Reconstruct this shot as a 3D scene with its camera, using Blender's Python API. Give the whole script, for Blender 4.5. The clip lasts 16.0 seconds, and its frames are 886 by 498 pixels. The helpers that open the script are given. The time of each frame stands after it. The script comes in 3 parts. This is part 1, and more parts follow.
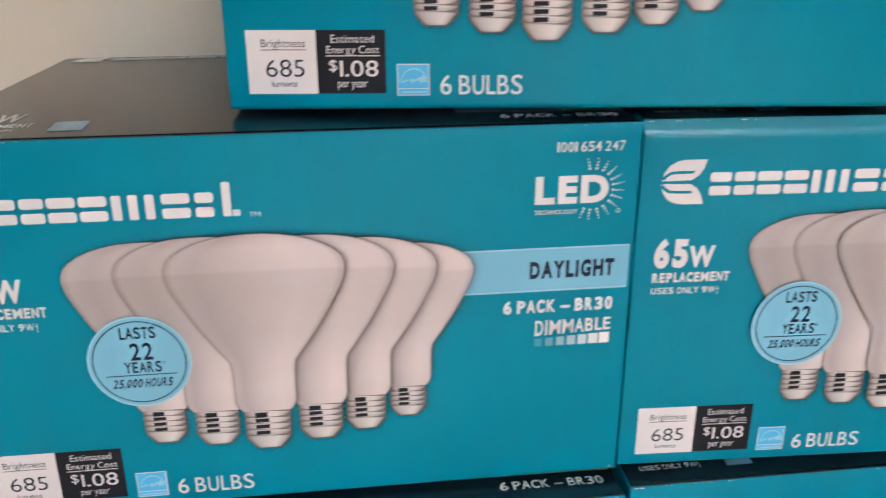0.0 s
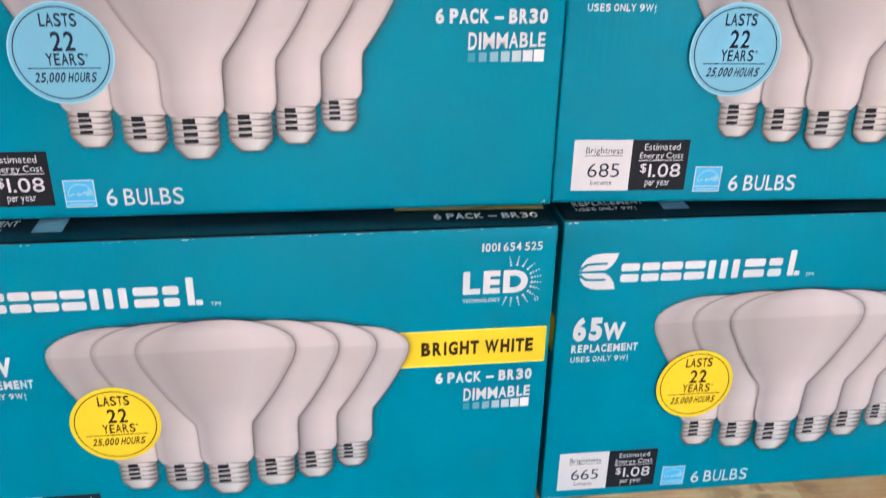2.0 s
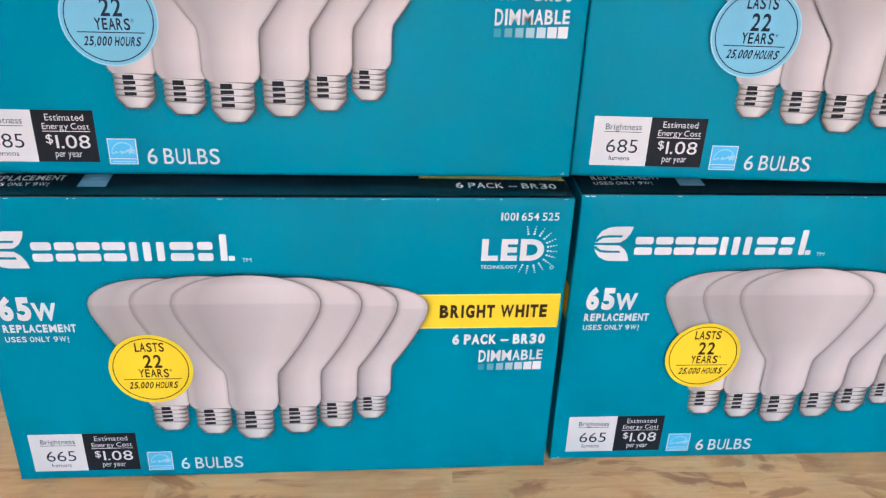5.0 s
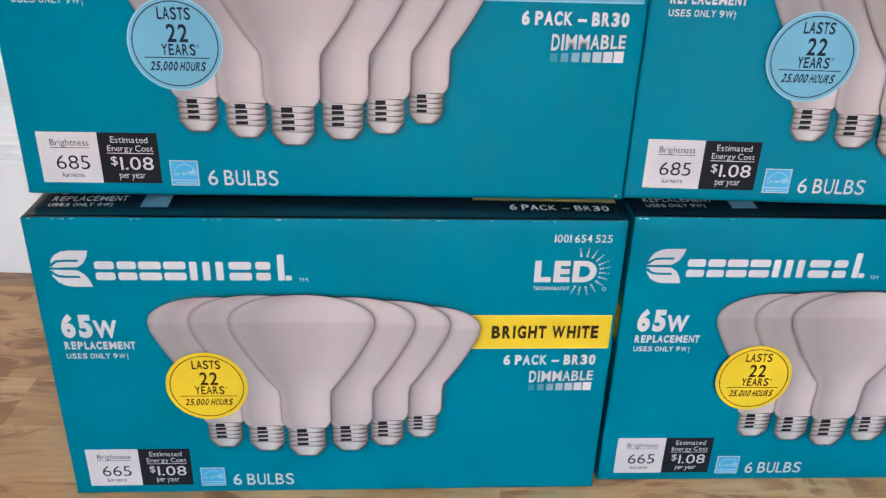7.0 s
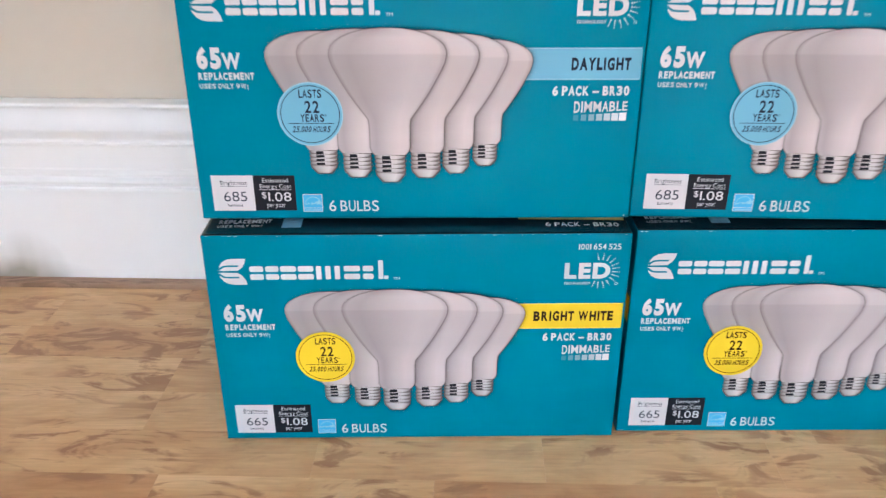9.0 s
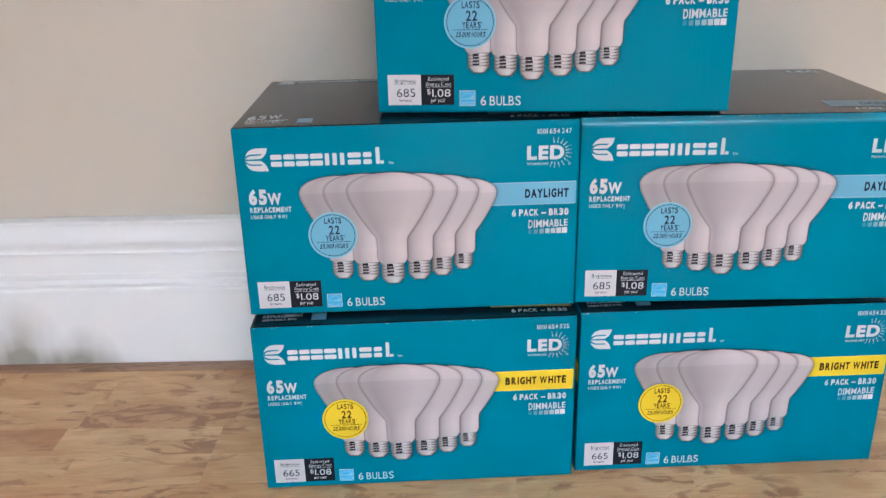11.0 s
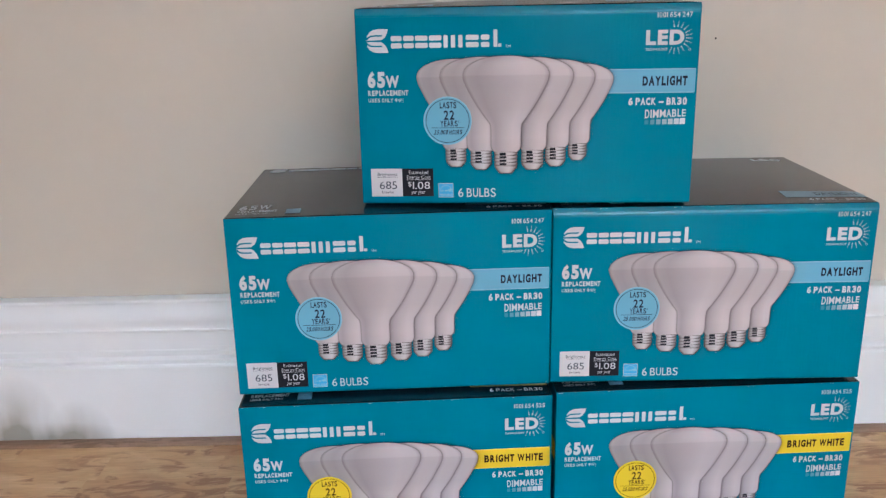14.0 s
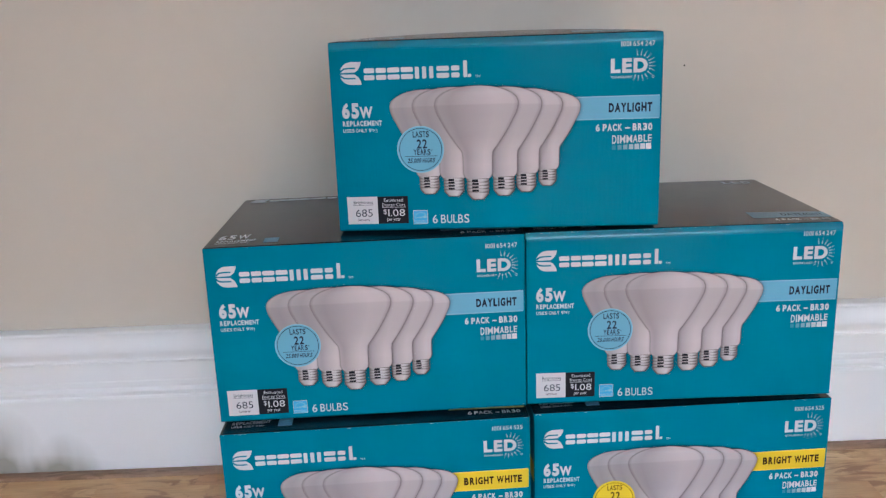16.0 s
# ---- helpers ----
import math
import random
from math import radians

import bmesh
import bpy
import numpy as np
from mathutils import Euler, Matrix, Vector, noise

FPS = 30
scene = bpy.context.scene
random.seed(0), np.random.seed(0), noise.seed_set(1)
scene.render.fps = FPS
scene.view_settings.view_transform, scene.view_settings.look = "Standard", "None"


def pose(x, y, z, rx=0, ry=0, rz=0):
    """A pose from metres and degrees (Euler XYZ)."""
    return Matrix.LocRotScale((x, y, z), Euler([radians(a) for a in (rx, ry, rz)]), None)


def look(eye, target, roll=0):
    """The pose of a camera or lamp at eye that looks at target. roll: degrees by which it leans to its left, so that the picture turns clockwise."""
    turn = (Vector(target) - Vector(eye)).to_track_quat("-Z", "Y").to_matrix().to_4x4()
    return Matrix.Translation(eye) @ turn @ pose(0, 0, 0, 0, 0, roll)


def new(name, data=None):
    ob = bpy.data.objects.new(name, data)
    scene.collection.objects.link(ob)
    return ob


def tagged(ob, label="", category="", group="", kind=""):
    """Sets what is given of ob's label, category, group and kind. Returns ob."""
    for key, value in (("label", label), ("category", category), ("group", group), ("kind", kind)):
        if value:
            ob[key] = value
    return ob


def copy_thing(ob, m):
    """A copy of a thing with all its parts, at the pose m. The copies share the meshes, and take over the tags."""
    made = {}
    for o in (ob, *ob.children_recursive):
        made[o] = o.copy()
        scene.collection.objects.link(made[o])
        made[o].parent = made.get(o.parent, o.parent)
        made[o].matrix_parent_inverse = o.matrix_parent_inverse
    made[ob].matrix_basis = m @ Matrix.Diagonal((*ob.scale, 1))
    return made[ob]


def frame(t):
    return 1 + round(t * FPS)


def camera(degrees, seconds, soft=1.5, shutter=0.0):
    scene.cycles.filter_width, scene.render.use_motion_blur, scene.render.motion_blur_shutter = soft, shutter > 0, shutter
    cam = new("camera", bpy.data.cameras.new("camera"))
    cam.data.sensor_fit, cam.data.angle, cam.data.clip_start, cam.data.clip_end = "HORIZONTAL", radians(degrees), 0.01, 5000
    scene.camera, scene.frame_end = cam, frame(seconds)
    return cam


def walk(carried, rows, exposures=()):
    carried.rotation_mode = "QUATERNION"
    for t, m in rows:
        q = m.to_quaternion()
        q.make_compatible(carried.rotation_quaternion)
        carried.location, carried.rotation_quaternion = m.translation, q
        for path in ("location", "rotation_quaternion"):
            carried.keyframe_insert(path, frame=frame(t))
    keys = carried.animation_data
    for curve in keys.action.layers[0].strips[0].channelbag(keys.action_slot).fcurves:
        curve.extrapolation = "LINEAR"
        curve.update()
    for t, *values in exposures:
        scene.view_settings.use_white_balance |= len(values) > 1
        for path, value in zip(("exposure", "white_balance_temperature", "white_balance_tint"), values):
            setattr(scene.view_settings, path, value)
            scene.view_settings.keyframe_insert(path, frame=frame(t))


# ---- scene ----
cam = camera(55.60, 16.0, soft=1.3, shutter=0.5)
# seconds, eye (metres), turn (degrees)
ROWS = [
    (0.0, 0.1712, -0.3139, 0.4243, 69.18, 0.17, -6.48),
    (0.5, 0.2035, -0.3279, 0.4300, 69.26, 0.24, -6.29),
    (1.0, 0.2120, -0.3457, 0.4173, 69.42, 0.19, -6.36),
    (1.5, 0.2053, -0.3597, 0.3798, 68.69, -0.44, -5.88),
    (2.0, 0.1959, -0.3521, 0.3287, 65.20, -1.13, -6.38),
    (2.5, 0.1934, -0.3514, 0.3327, 62.80, -1.54, -5.63),
    (3.0, 0.1927, -0.3548, 0.3239, 62.46, -2.09, -5.55),
    (3.5, 0.2001, -0.3658, 0.3348, 62.27, -2.07, -5.13),
    (6.0, 0.1990, -0.3689, 0.3407, 63.43, -2.02, -2.57),
    (6.5, 0.1960, -0.3663, 0.3451, 63.74, -1.80, -2.18),
    (7.0, 0.1844, -0.3703, 0.3423, 63.61, -1.73, -1.87),
    (7.5, 0.1813, -0.3646, 0.3502, 63.90, -1.52, -1.83),
    (8.0, 0.1839, -0.3779, 0.3456, 63.78, -0.81, -0.07),
    (8.2, 0.1739, -0.3999, 0.3562, 63.69, -0.72, 0.29),
    (10.3, 0.1627, -0.6681, 0.4793, 67.62, 1.43, -0.65),
    (10.5, 0.1604, -0.6762, 0.4877, 68.37, 1.41, -1.04),
    (11.0, 0.1612, -0.6780, 0.5036, 68.97, 1.17, -1.53),
    (11.5, 0.1741, -0.6909, 0.5157, 70.23, 1.08, -1.50),
    (12.0, 0.1757, -0.6927, 0.5221, 70.57, 0.95, -1.49),
    (12.5, 0.1691, -0.7032, 0.5276, 71.76, 0.94, -1.55),
    (13.0, 0.1728, -0.7013, 0.5332, 72.18, 0.95, -1.96),
    (13.5, 0.1752, -0.7049, 0.5352, 72.89, 1.05, -1.91),
    (14.0, 0.1763, -0.7114, 0.5332, 73.40, 1.15, -1.74),
    (14.5, 0.1726, -0.7131, 0.5338, 74.20, 1.07, -2.09),
    (15.0, 0.1819, -0.7190, 0.5361, 74.43, 1.25, -1.97),
    (15.5, 0.1909, -0.7256, 0.5368, 74.98, 1.59, -2.06),
    (16.0, 0.1930, -0.7282, 0.5344, 75.33, 2.01, -2.40),
]
# stops, and a slightly cool white balance
EXPOSURES = [(0.0, 0.89, 5960, 11), (0.5, 0.87, 5950, 11), (1.0, 0.78, 5865, 11), (1.5, 0.74, 5780, 11), (2.0, 1.14, 5747, 11),
             (3.5, 1.13, 5650, 11), (6.0, 1.05, 5600, 11), (6.5, 0.91, 5590, 11), (7.0, 0.80, 5580, 11), (7.5, 0.95, 5570, 11), (8.0, 1.01, 5560, 11), (11.0, 0.83, 5373, 11),
             (11.5, 0.63, 5366, 11), (12.0, 0.52, 5360, 11), (12.5, 0.64, 5352, 11), (14.0, 0.62, 5330, 11), (16.0, 0.52, 5250, 11)]
walk(cam, [(t, pose(x, y, z, rx, ry, rz)) for t, x, y, z, rx, ry, rz in ROWS], EXPOSURES)

# ---- world and light ----
world = bpy.data.worlds.new("sky")
scene.world = world
world.use_nodes = True
wn, wl = world.node_tree.nodes, world.node_tree.links
sky = wn.new("ShaderNodeTexSky")
sky.sky_type = "NISHITA"
sky.sun_disc = False
sky.sun_elevation, sky.sun_rotation = radians(36.5), radians(174)
wn["Background"].inputs["Strength"].default_value = 0.12
wl.new(sky.outputs["Color"], wn["Background"].inputs["Color"])

YAW = -1.52                      # the room stands slightly off the stacked cartons
ROOM = pose(0, 0, 0, 0, 0, YAW)
WALL_Y = 0.2705                  # painted wall behind the stack
X0, X1, Y0, TOP = -1.9, 3.0, -2.9, 2.45
WIN = (-0.15, 1.65, 0.06, 2.06)     # glazed door opening behind the camera: x0, x1, z0, z1
ADDED_WIN = (2.42, 2.74, 0.55, 1.65)   # narrow window beside the door, unseen, added as a compact light: x0, x1, z0, z1
WIN2 = (-2.3, -0.9, 0.75, 2.05)  # window in the side wall: y0, y1, z0, z1


def area_lamp(name, m, sx, sy, watts, colour):
    d = bpy.data.lights.new(name, "AREA")
    d.shape, d.size, d.size_y, d.energy, d.color = "RECTANGLE", sx, sy, watts, colour
    ob = new(name, d)
    ob.matrix_world = m
    return ob


area_lamp("window_daylight", ROOM @ look((0.95, Y0 - 0.02, 1.3), (0.95, 0, 1.3)), 1.25, 0.65, 6.3, (0.71, 0.885, 0.99))
area_lamp("side_window_daylight", ROOM @ look((X0 - 0.02, -1.6, 1.4), (0, -1.6, 1.4)), 1.3, 1.2, 6.0, (0.71, 0.885, 0.99))

# lamp of the added, unseen narrow window: compact light from the right
area_lamp("added_window_light", ROOM @ look((2.58, Y0 - 0.02, 1.1), (2.58, 0, 1.1)), 0.26, 1.0, 4.6, (0.8, 0.94, 0.99))
# sun through the glazed door, falling on the floor in front of the stack
sun = new("sun", bpy.data.lights.new("sun", "SUN"))
sun.data.energy, sun.data.angle, sun.data.color = 5.0, radians(0.53), (1.0, 0.97, 0.93)
sun.matrix_world = ROOM @ look((0.3, -3.0 * math.cos(radians(36.5)), 3.0 * math.sin(radians(36.5))), (0, 0, 0))


# ---- materials ----
def material(name, colour, rough=0.5, metallic=0.0, spec=0.5, coat=0.0):
    m = bpy.data.materials.new(name)
    m.use_nodes = True
    b = m.node_tree.nodes["Principled BSDF"]
    b.inputs["Base Color"].default_value = (*colour, 1)
    b.inputs["Roughness"].default_value = rough
    b.inputs["Metallic"].default_value = metallic
    b.inputs["Specular IOR Level"].default_value = spec
    b.inputs["Coat Weight"].default_value = coat
    b.inputs["Coat Roughness"].default_value = 0.2
    return m, m.node_tree.nodes, m.node_tree.links, b


def coords(n, l, scale=(1, 1, 1), source="Object"):
    c, mp = n.new("ShaderNodeTexCoord"), n.new("ShaderNodeMapping")
    mp.inputs["Scale"].default_value = scale
    l.new(c.outputs[source], mp.inputs["Vector"])
    return mp.outputs["Vector"]


def noise_tex(n, l, vec, scale, detail=4.0, rough=0.55, distortion=0.0):
    t = n.new("ShaderNodeTexNoise")
    t.inputs["Scale"].default_value, t.inputs["Detail"].default_value = scale, detail
    t.inputs["Roughness"].default_value, t.inputs["Distortion"].default_value = rough, distortion
    l.new(vec, t.inputs["Vector"])
    return t.outputs["Fac"]


def ramp(n, l, fac, stops):
    r = n.new("ShaderNodeValToRGB")
    e = r.color_ramp.elements
    while len(e) < len(stops):
        e.new(0.5)
    for k, (p, c) in zip(e, stops):
        k.position, k.color = p, (*c, 1) if len(c) == 3 else c
    l.new(fac, r.inputs["Fac"])
    return r.outputs["Color"]


def mix(n, l, a, b, fac, mode="MIX"):
    m = n.new("ShaderNodeMix")
    m.data_type, m.blend_type = "RGBA", mode
    for sock, v in ((m.inputs[6], a), (m.inputs[7], b), (m.inputs[0], fac)):
        if isinstance(v, (int, float)):
            sock.default_value = v
        elif isinstance(v, tuple):
            sock.default_value = (*v, 1)
        else:
            l.new(v, sock)
    return m.outputs[2]


def bump(n, l, height, b, strength, distance=0.001):
    k = n.new("ShaderNodeBump")
    k.inputs["Strength"].default_value, k.inputs["Distance"].default_value = strength, distance
    l.new(height, k.inputs["Height"])
    l.new(k.outputs["Normal"], b.inputs["Normal"])


def board_material(name, colour, rough, spec=0.5, wave=0.25, coat=0.0, fleck=1.0):
    """Printed, varnished paperboard: faint mottling, soft waves in the panel."""
    m, n, l, b = material(name, colour, rough, spec=spec, coat=coat)
    vec = coords(n, l)
    f1, f2 = noise_tex(n, l, vec, 9, 3), noise_tex(n, l, vec, 420, 3)
    c = ramp(n, l, f1, [(0.3, tuple(v * 0.95 for v in colour)), (0.7, tuple(min(1, v * 1.05) for v in colour))])
    l.new(c, b.inputs["Base Color"])
    r = n.new("ShaderNodeMapRange")
    r.inputs["To Min"].default_value, r.inputs["To Max"].default_value = rough - 0.05 * fleck, rough + 0.07 * fleck
    l.new(f2, r.inputs["Value"])
    l.new(r.outputs["Result"], b.inputs["Roughness"])
    if not fleck:
        bump(n, l, noise_tex(n, l, vec, 16, 1), b, wave, 0.002)
        return m
    w = n.new("ShaderNodeMath")
    w.operation = "MULTIPLY_ADD"
    l.new(noise_tex(n, l, vec, 14, 2), w.inputs[0])
    w.inputs[1].default_value = 6.0
    l.new(f2, w.inputs[2])
    bump(n, l, w.outputs[0], b, wave, 0.0006)
    return m


TEAL = board_material("teal_board", (0.003, 0.166, 0.246), 0.34, 0.09)


def rim_sheen(m):
    """Gloss raised by height to put a sheen along the upper rim; faint upright flutes."""
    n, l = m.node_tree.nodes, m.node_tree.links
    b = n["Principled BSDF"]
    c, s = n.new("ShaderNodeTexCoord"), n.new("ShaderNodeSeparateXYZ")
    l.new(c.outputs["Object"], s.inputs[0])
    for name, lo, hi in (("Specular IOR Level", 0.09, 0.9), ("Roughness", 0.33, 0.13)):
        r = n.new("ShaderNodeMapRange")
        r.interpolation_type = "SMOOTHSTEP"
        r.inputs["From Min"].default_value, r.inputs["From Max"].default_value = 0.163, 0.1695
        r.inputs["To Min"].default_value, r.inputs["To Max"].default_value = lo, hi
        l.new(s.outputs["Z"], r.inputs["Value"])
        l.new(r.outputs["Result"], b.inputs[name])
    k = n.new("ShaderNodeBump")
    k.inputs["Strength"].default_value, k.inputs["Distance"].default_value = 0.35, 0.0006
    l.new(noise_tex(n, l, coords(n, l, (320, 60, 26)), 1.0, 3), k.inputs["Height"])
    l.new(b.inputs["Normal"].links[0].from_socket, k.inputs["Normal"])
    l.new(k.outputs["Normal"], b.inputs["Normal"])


# same teal board, with the sheen put in along its rim
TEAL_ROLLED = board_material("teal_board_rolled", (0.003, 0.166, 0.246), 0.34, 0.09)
rim_sheen(TEAL_ROLLED)
NAVY = board_material("dark_top_board", (0.007, 0.015, 0.022), 0.23, 0.85, 0.12, fleck=0.0)
LID_BLUE = board_material("lid_blue_ink", (0.12, 0.26, 0.36), 0.3, 0.9, 0.12, fleck=0.0)
LID_YELLOW = board_material("lid_yellow_ink", (0.72, 0.52, 0.14), 0.3, 0.7, 0.12, fleck=0.0)
KRAFT = board_material("raw_board_edge", (0.62, 0.58, 0.52), 0.8, 0.2)
WHITE_INK = board_material("white_ink", (0.55, 0.525, 0.545), 0.4, 0.12)
GREY_INK = board_material("grey_ink", (0.6, 0.6, 0.6), 0.3, 0.8, 0.12, fleck=0.0)
BLACK_INK = board_material("black_ink", (0.012, 0.013, 0.018), 0.36, 0.06)
BROWN_INK = board_material("brown_black_ink", (0.035, 0.02, 0.01), 0.38, 0.06)
DARK_INK = board_material("dark_ink", (0.012, 0.02, 0.035), 0.4, 0.06)
BLUE_INK = board_material("light_blue_ink", (0.15, 0.355, 0.49), 0.36, 0.12)
PALE_BLUE_INK = board_material("pale_blue_ink", (0.25, 0.45, 0.57), 0.36, 0.12)
MARK_BLUE = board_material("mark_blue_ink", (0.08, 0.35, 0.6), 0.36, 0.12)
YELLOW_INK = board_material("yellow_ink", (0.66, 0.475, 0.016), 0.36, 0.12)
PALE_YELLOW_INK = board_material("pale_yellow_ink", (0.78, 0.62, 0.1), 0.36, 0.12)
OUTLINE_INK = board_material("bulb_outline_ink", (0.15, 0.125, 0.125), 0.38, 0.12)


def halo_print():
    """Dark ink fading out round a printed bulb, by the print's own map."""
    m, n, l, b = material("bulb_halo_ink", (0.05, 0.045, 0.05), 0.38, spec=0.12)
    uv = n.new("ShaderNodeUVMap")
    uv.uv_map = "print"
    s = n.new("ShaderNodeSeparateXYZ")
    l.new(uv.outputs["UV"], s.inputs[0])
    l.new(ramp(n, l, s.outputs["Y"], [(0.0, (0.68, 0.68, 0.68)), (0.15, (0.55, 0.55, 0.55)), (0.32, (0.25, 0.25, 0.25)), (0.6, (0.06, 0.06, 0.06)), (1.0, (0, 0, 0))]), b.inputs["Alpha"])
    return m


HALO_INK = halo_print()


def bulb_print():
    """The printed picture of a frosted bulb: white with a grey rim, by the print's own map."""
    m, n, l, b = material("bulb_print", (0.6, 0.55, 0.55), 0.38, spec=0.14)
    uv = n.new("ShaderNodeUVMap")
    uv.uv_map = "print"
    s = n.new("ShaderNodeSeparateXYZ")
    l.new(uv.outputs["UV"], s.inputs[0])
    side = ramp(n, l, s.outputs["X"], [(0.0, (0.25, 0.218, 0.222)), (0.04, (0.35, 0.308, 0.315)), (0.17, (0.322, 0.284, 0.292)), (0.42, (0.405, 0.356, 0.364)), (0.74, (0.488, 0.432, 0.438)), (0.95, (0.476, 0.42, 0.426)), (1.0, (0.35, 0.304, 0.308))])
    up = ramp(n, l, s.outputs["Y"], [(0.0, (1.0, 1.0, 1.0)), (0.15, (1.05, 1.05, 1.05)), (0.32, (0.97, 0.97, 0.97)), (0.46, (0.88, 0.88, 0.88)), (0.7, (0.86, 0.86, 0.86)), (0.797, (0.89, 0.89, 0.89)), (0.812, (1.0, 1.0, 1.0)), (0.93, (1.05, 1.05, 1.05)), (1.0, (0.9, 0.9, 0.9))])
    l.new(mix(n, l, side, up, 1.0, "MULTIPLY"), b.inputs["Base Color"])
    bump(n, l, noise_tex(n, l, coords(n, l), 420, 3), b, 0.15, 0.0003)
    return m


BULB_INK = bulb_print()


def base_print():
    """The printed screw base: grey sides, pale middle, by the print's own map."""
    m, n, l, b = material("screw_base_ink", (0.44, 0.41, 0.41), 0.38, spec=0.14)
    uv = n.new("ShaderNodeUVMap")
    uv.uv_map = "print"
    s = n.new("ShaderNodeSeparateXYZ")
    l.new(uv.outputs["UV"], s.inputs[0])
    side = ramp(n, l, s.outputs["X"], [(0.0, (0.17, 0.15, 0.148)), (0.14, (0.33, 0.3, 0.3)), (0.5, (0.46, 0.425, 0.428)), (0.72, (0.5, 0.47, 0.47)), (0.88, (0.36, 0.33, 0.33)), (1.0, (0.18, 0.16, 0.158))])
    up = ramp(n, l, s.outputs["Y"], [(0.0, (0.82, 0.82, 0.82)), (0.08, (1.0, 1.0, 1.0)), (0.27, (1.0, 1.0, 1.0)), (0.35, (0.72, 0.72, 0.72)), (0.44, (0.95, 0.95, 0.95)), (1.0, (1.0, 1.0, 1.0))])
    l.new(mix(n, l, side, up, 1.0, "MULTIPLY"), b.inputs["Base Color"])
    return m


BASE_INK = base_print()
THREAD_INK = board_material("thread_shade_ink", (0.13, 0.11, 0.105), 0.38, 0.12)


def wall_paint():
    m, n, l, b = material("beige_wall_paint", (0.6, 0.5, 0.4), 0.6, spec=0.3)
    vec = coords(n, l)
    l.new(ramp(n, l, noise_tex(n, l, vec, 2.2, 3), [(0.3, (0.59, 0.51, 0.415)), (0.7, (0.62, 0.537, 0.44))]), b.inputs["Base Color"])
    bump(n, l, noise_tex(n, l, vec, 260, 4, 0.6), b, 0.12, 0.0006)
    return m


def trim_paint():
    m, n, l, b = material("white_trim_paint", (0.8, 0.8, 0.8), 0.3, spec=0.5)
    vec = coords(n, l)
    base = ramp(n, l, noise_tex(n, l, vec, 6, 4), [(0.3, (0.86, 0.835, 0.82)), (0.7, (0.89, 0.868, 0.855))])
    # dim, blurred shade painted into the colour low on the board
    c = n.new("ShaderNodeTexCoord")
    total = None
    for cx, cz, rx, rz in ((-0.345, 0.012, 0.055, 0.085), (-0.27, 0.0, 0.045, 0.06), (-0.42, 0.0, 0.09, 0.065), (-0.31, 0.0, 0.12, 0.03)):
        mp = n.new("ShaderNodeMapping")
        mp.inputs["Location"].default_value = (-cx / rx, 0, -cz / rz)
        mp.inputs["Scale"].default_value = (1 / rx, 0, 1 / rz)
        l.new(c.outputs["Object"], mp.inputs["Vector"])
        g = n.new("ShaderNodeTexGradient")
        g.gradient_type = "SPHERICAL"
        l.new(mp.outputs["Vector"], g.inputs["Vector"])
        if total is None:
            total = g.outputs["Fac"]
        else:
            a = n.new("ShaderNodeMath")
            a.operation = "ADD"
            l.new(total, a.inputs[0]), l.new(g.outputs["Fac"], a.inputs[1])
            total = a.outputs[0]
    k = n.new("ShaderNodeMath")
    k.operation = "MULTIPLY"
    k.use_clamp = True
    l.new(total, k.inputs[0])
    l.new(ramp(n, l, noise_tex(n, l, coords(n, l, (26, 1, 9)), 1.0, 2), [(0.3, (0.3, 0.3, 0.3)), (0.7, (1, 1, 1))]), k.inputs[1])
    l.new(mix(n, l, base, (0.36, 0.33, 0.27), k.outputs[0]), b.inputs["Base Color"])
    bump(n, l, noise_tex(n, l, coords(n, l, (3, 120, 120)), 1.5, 3), b, 0.08, 0.0005)
    return m


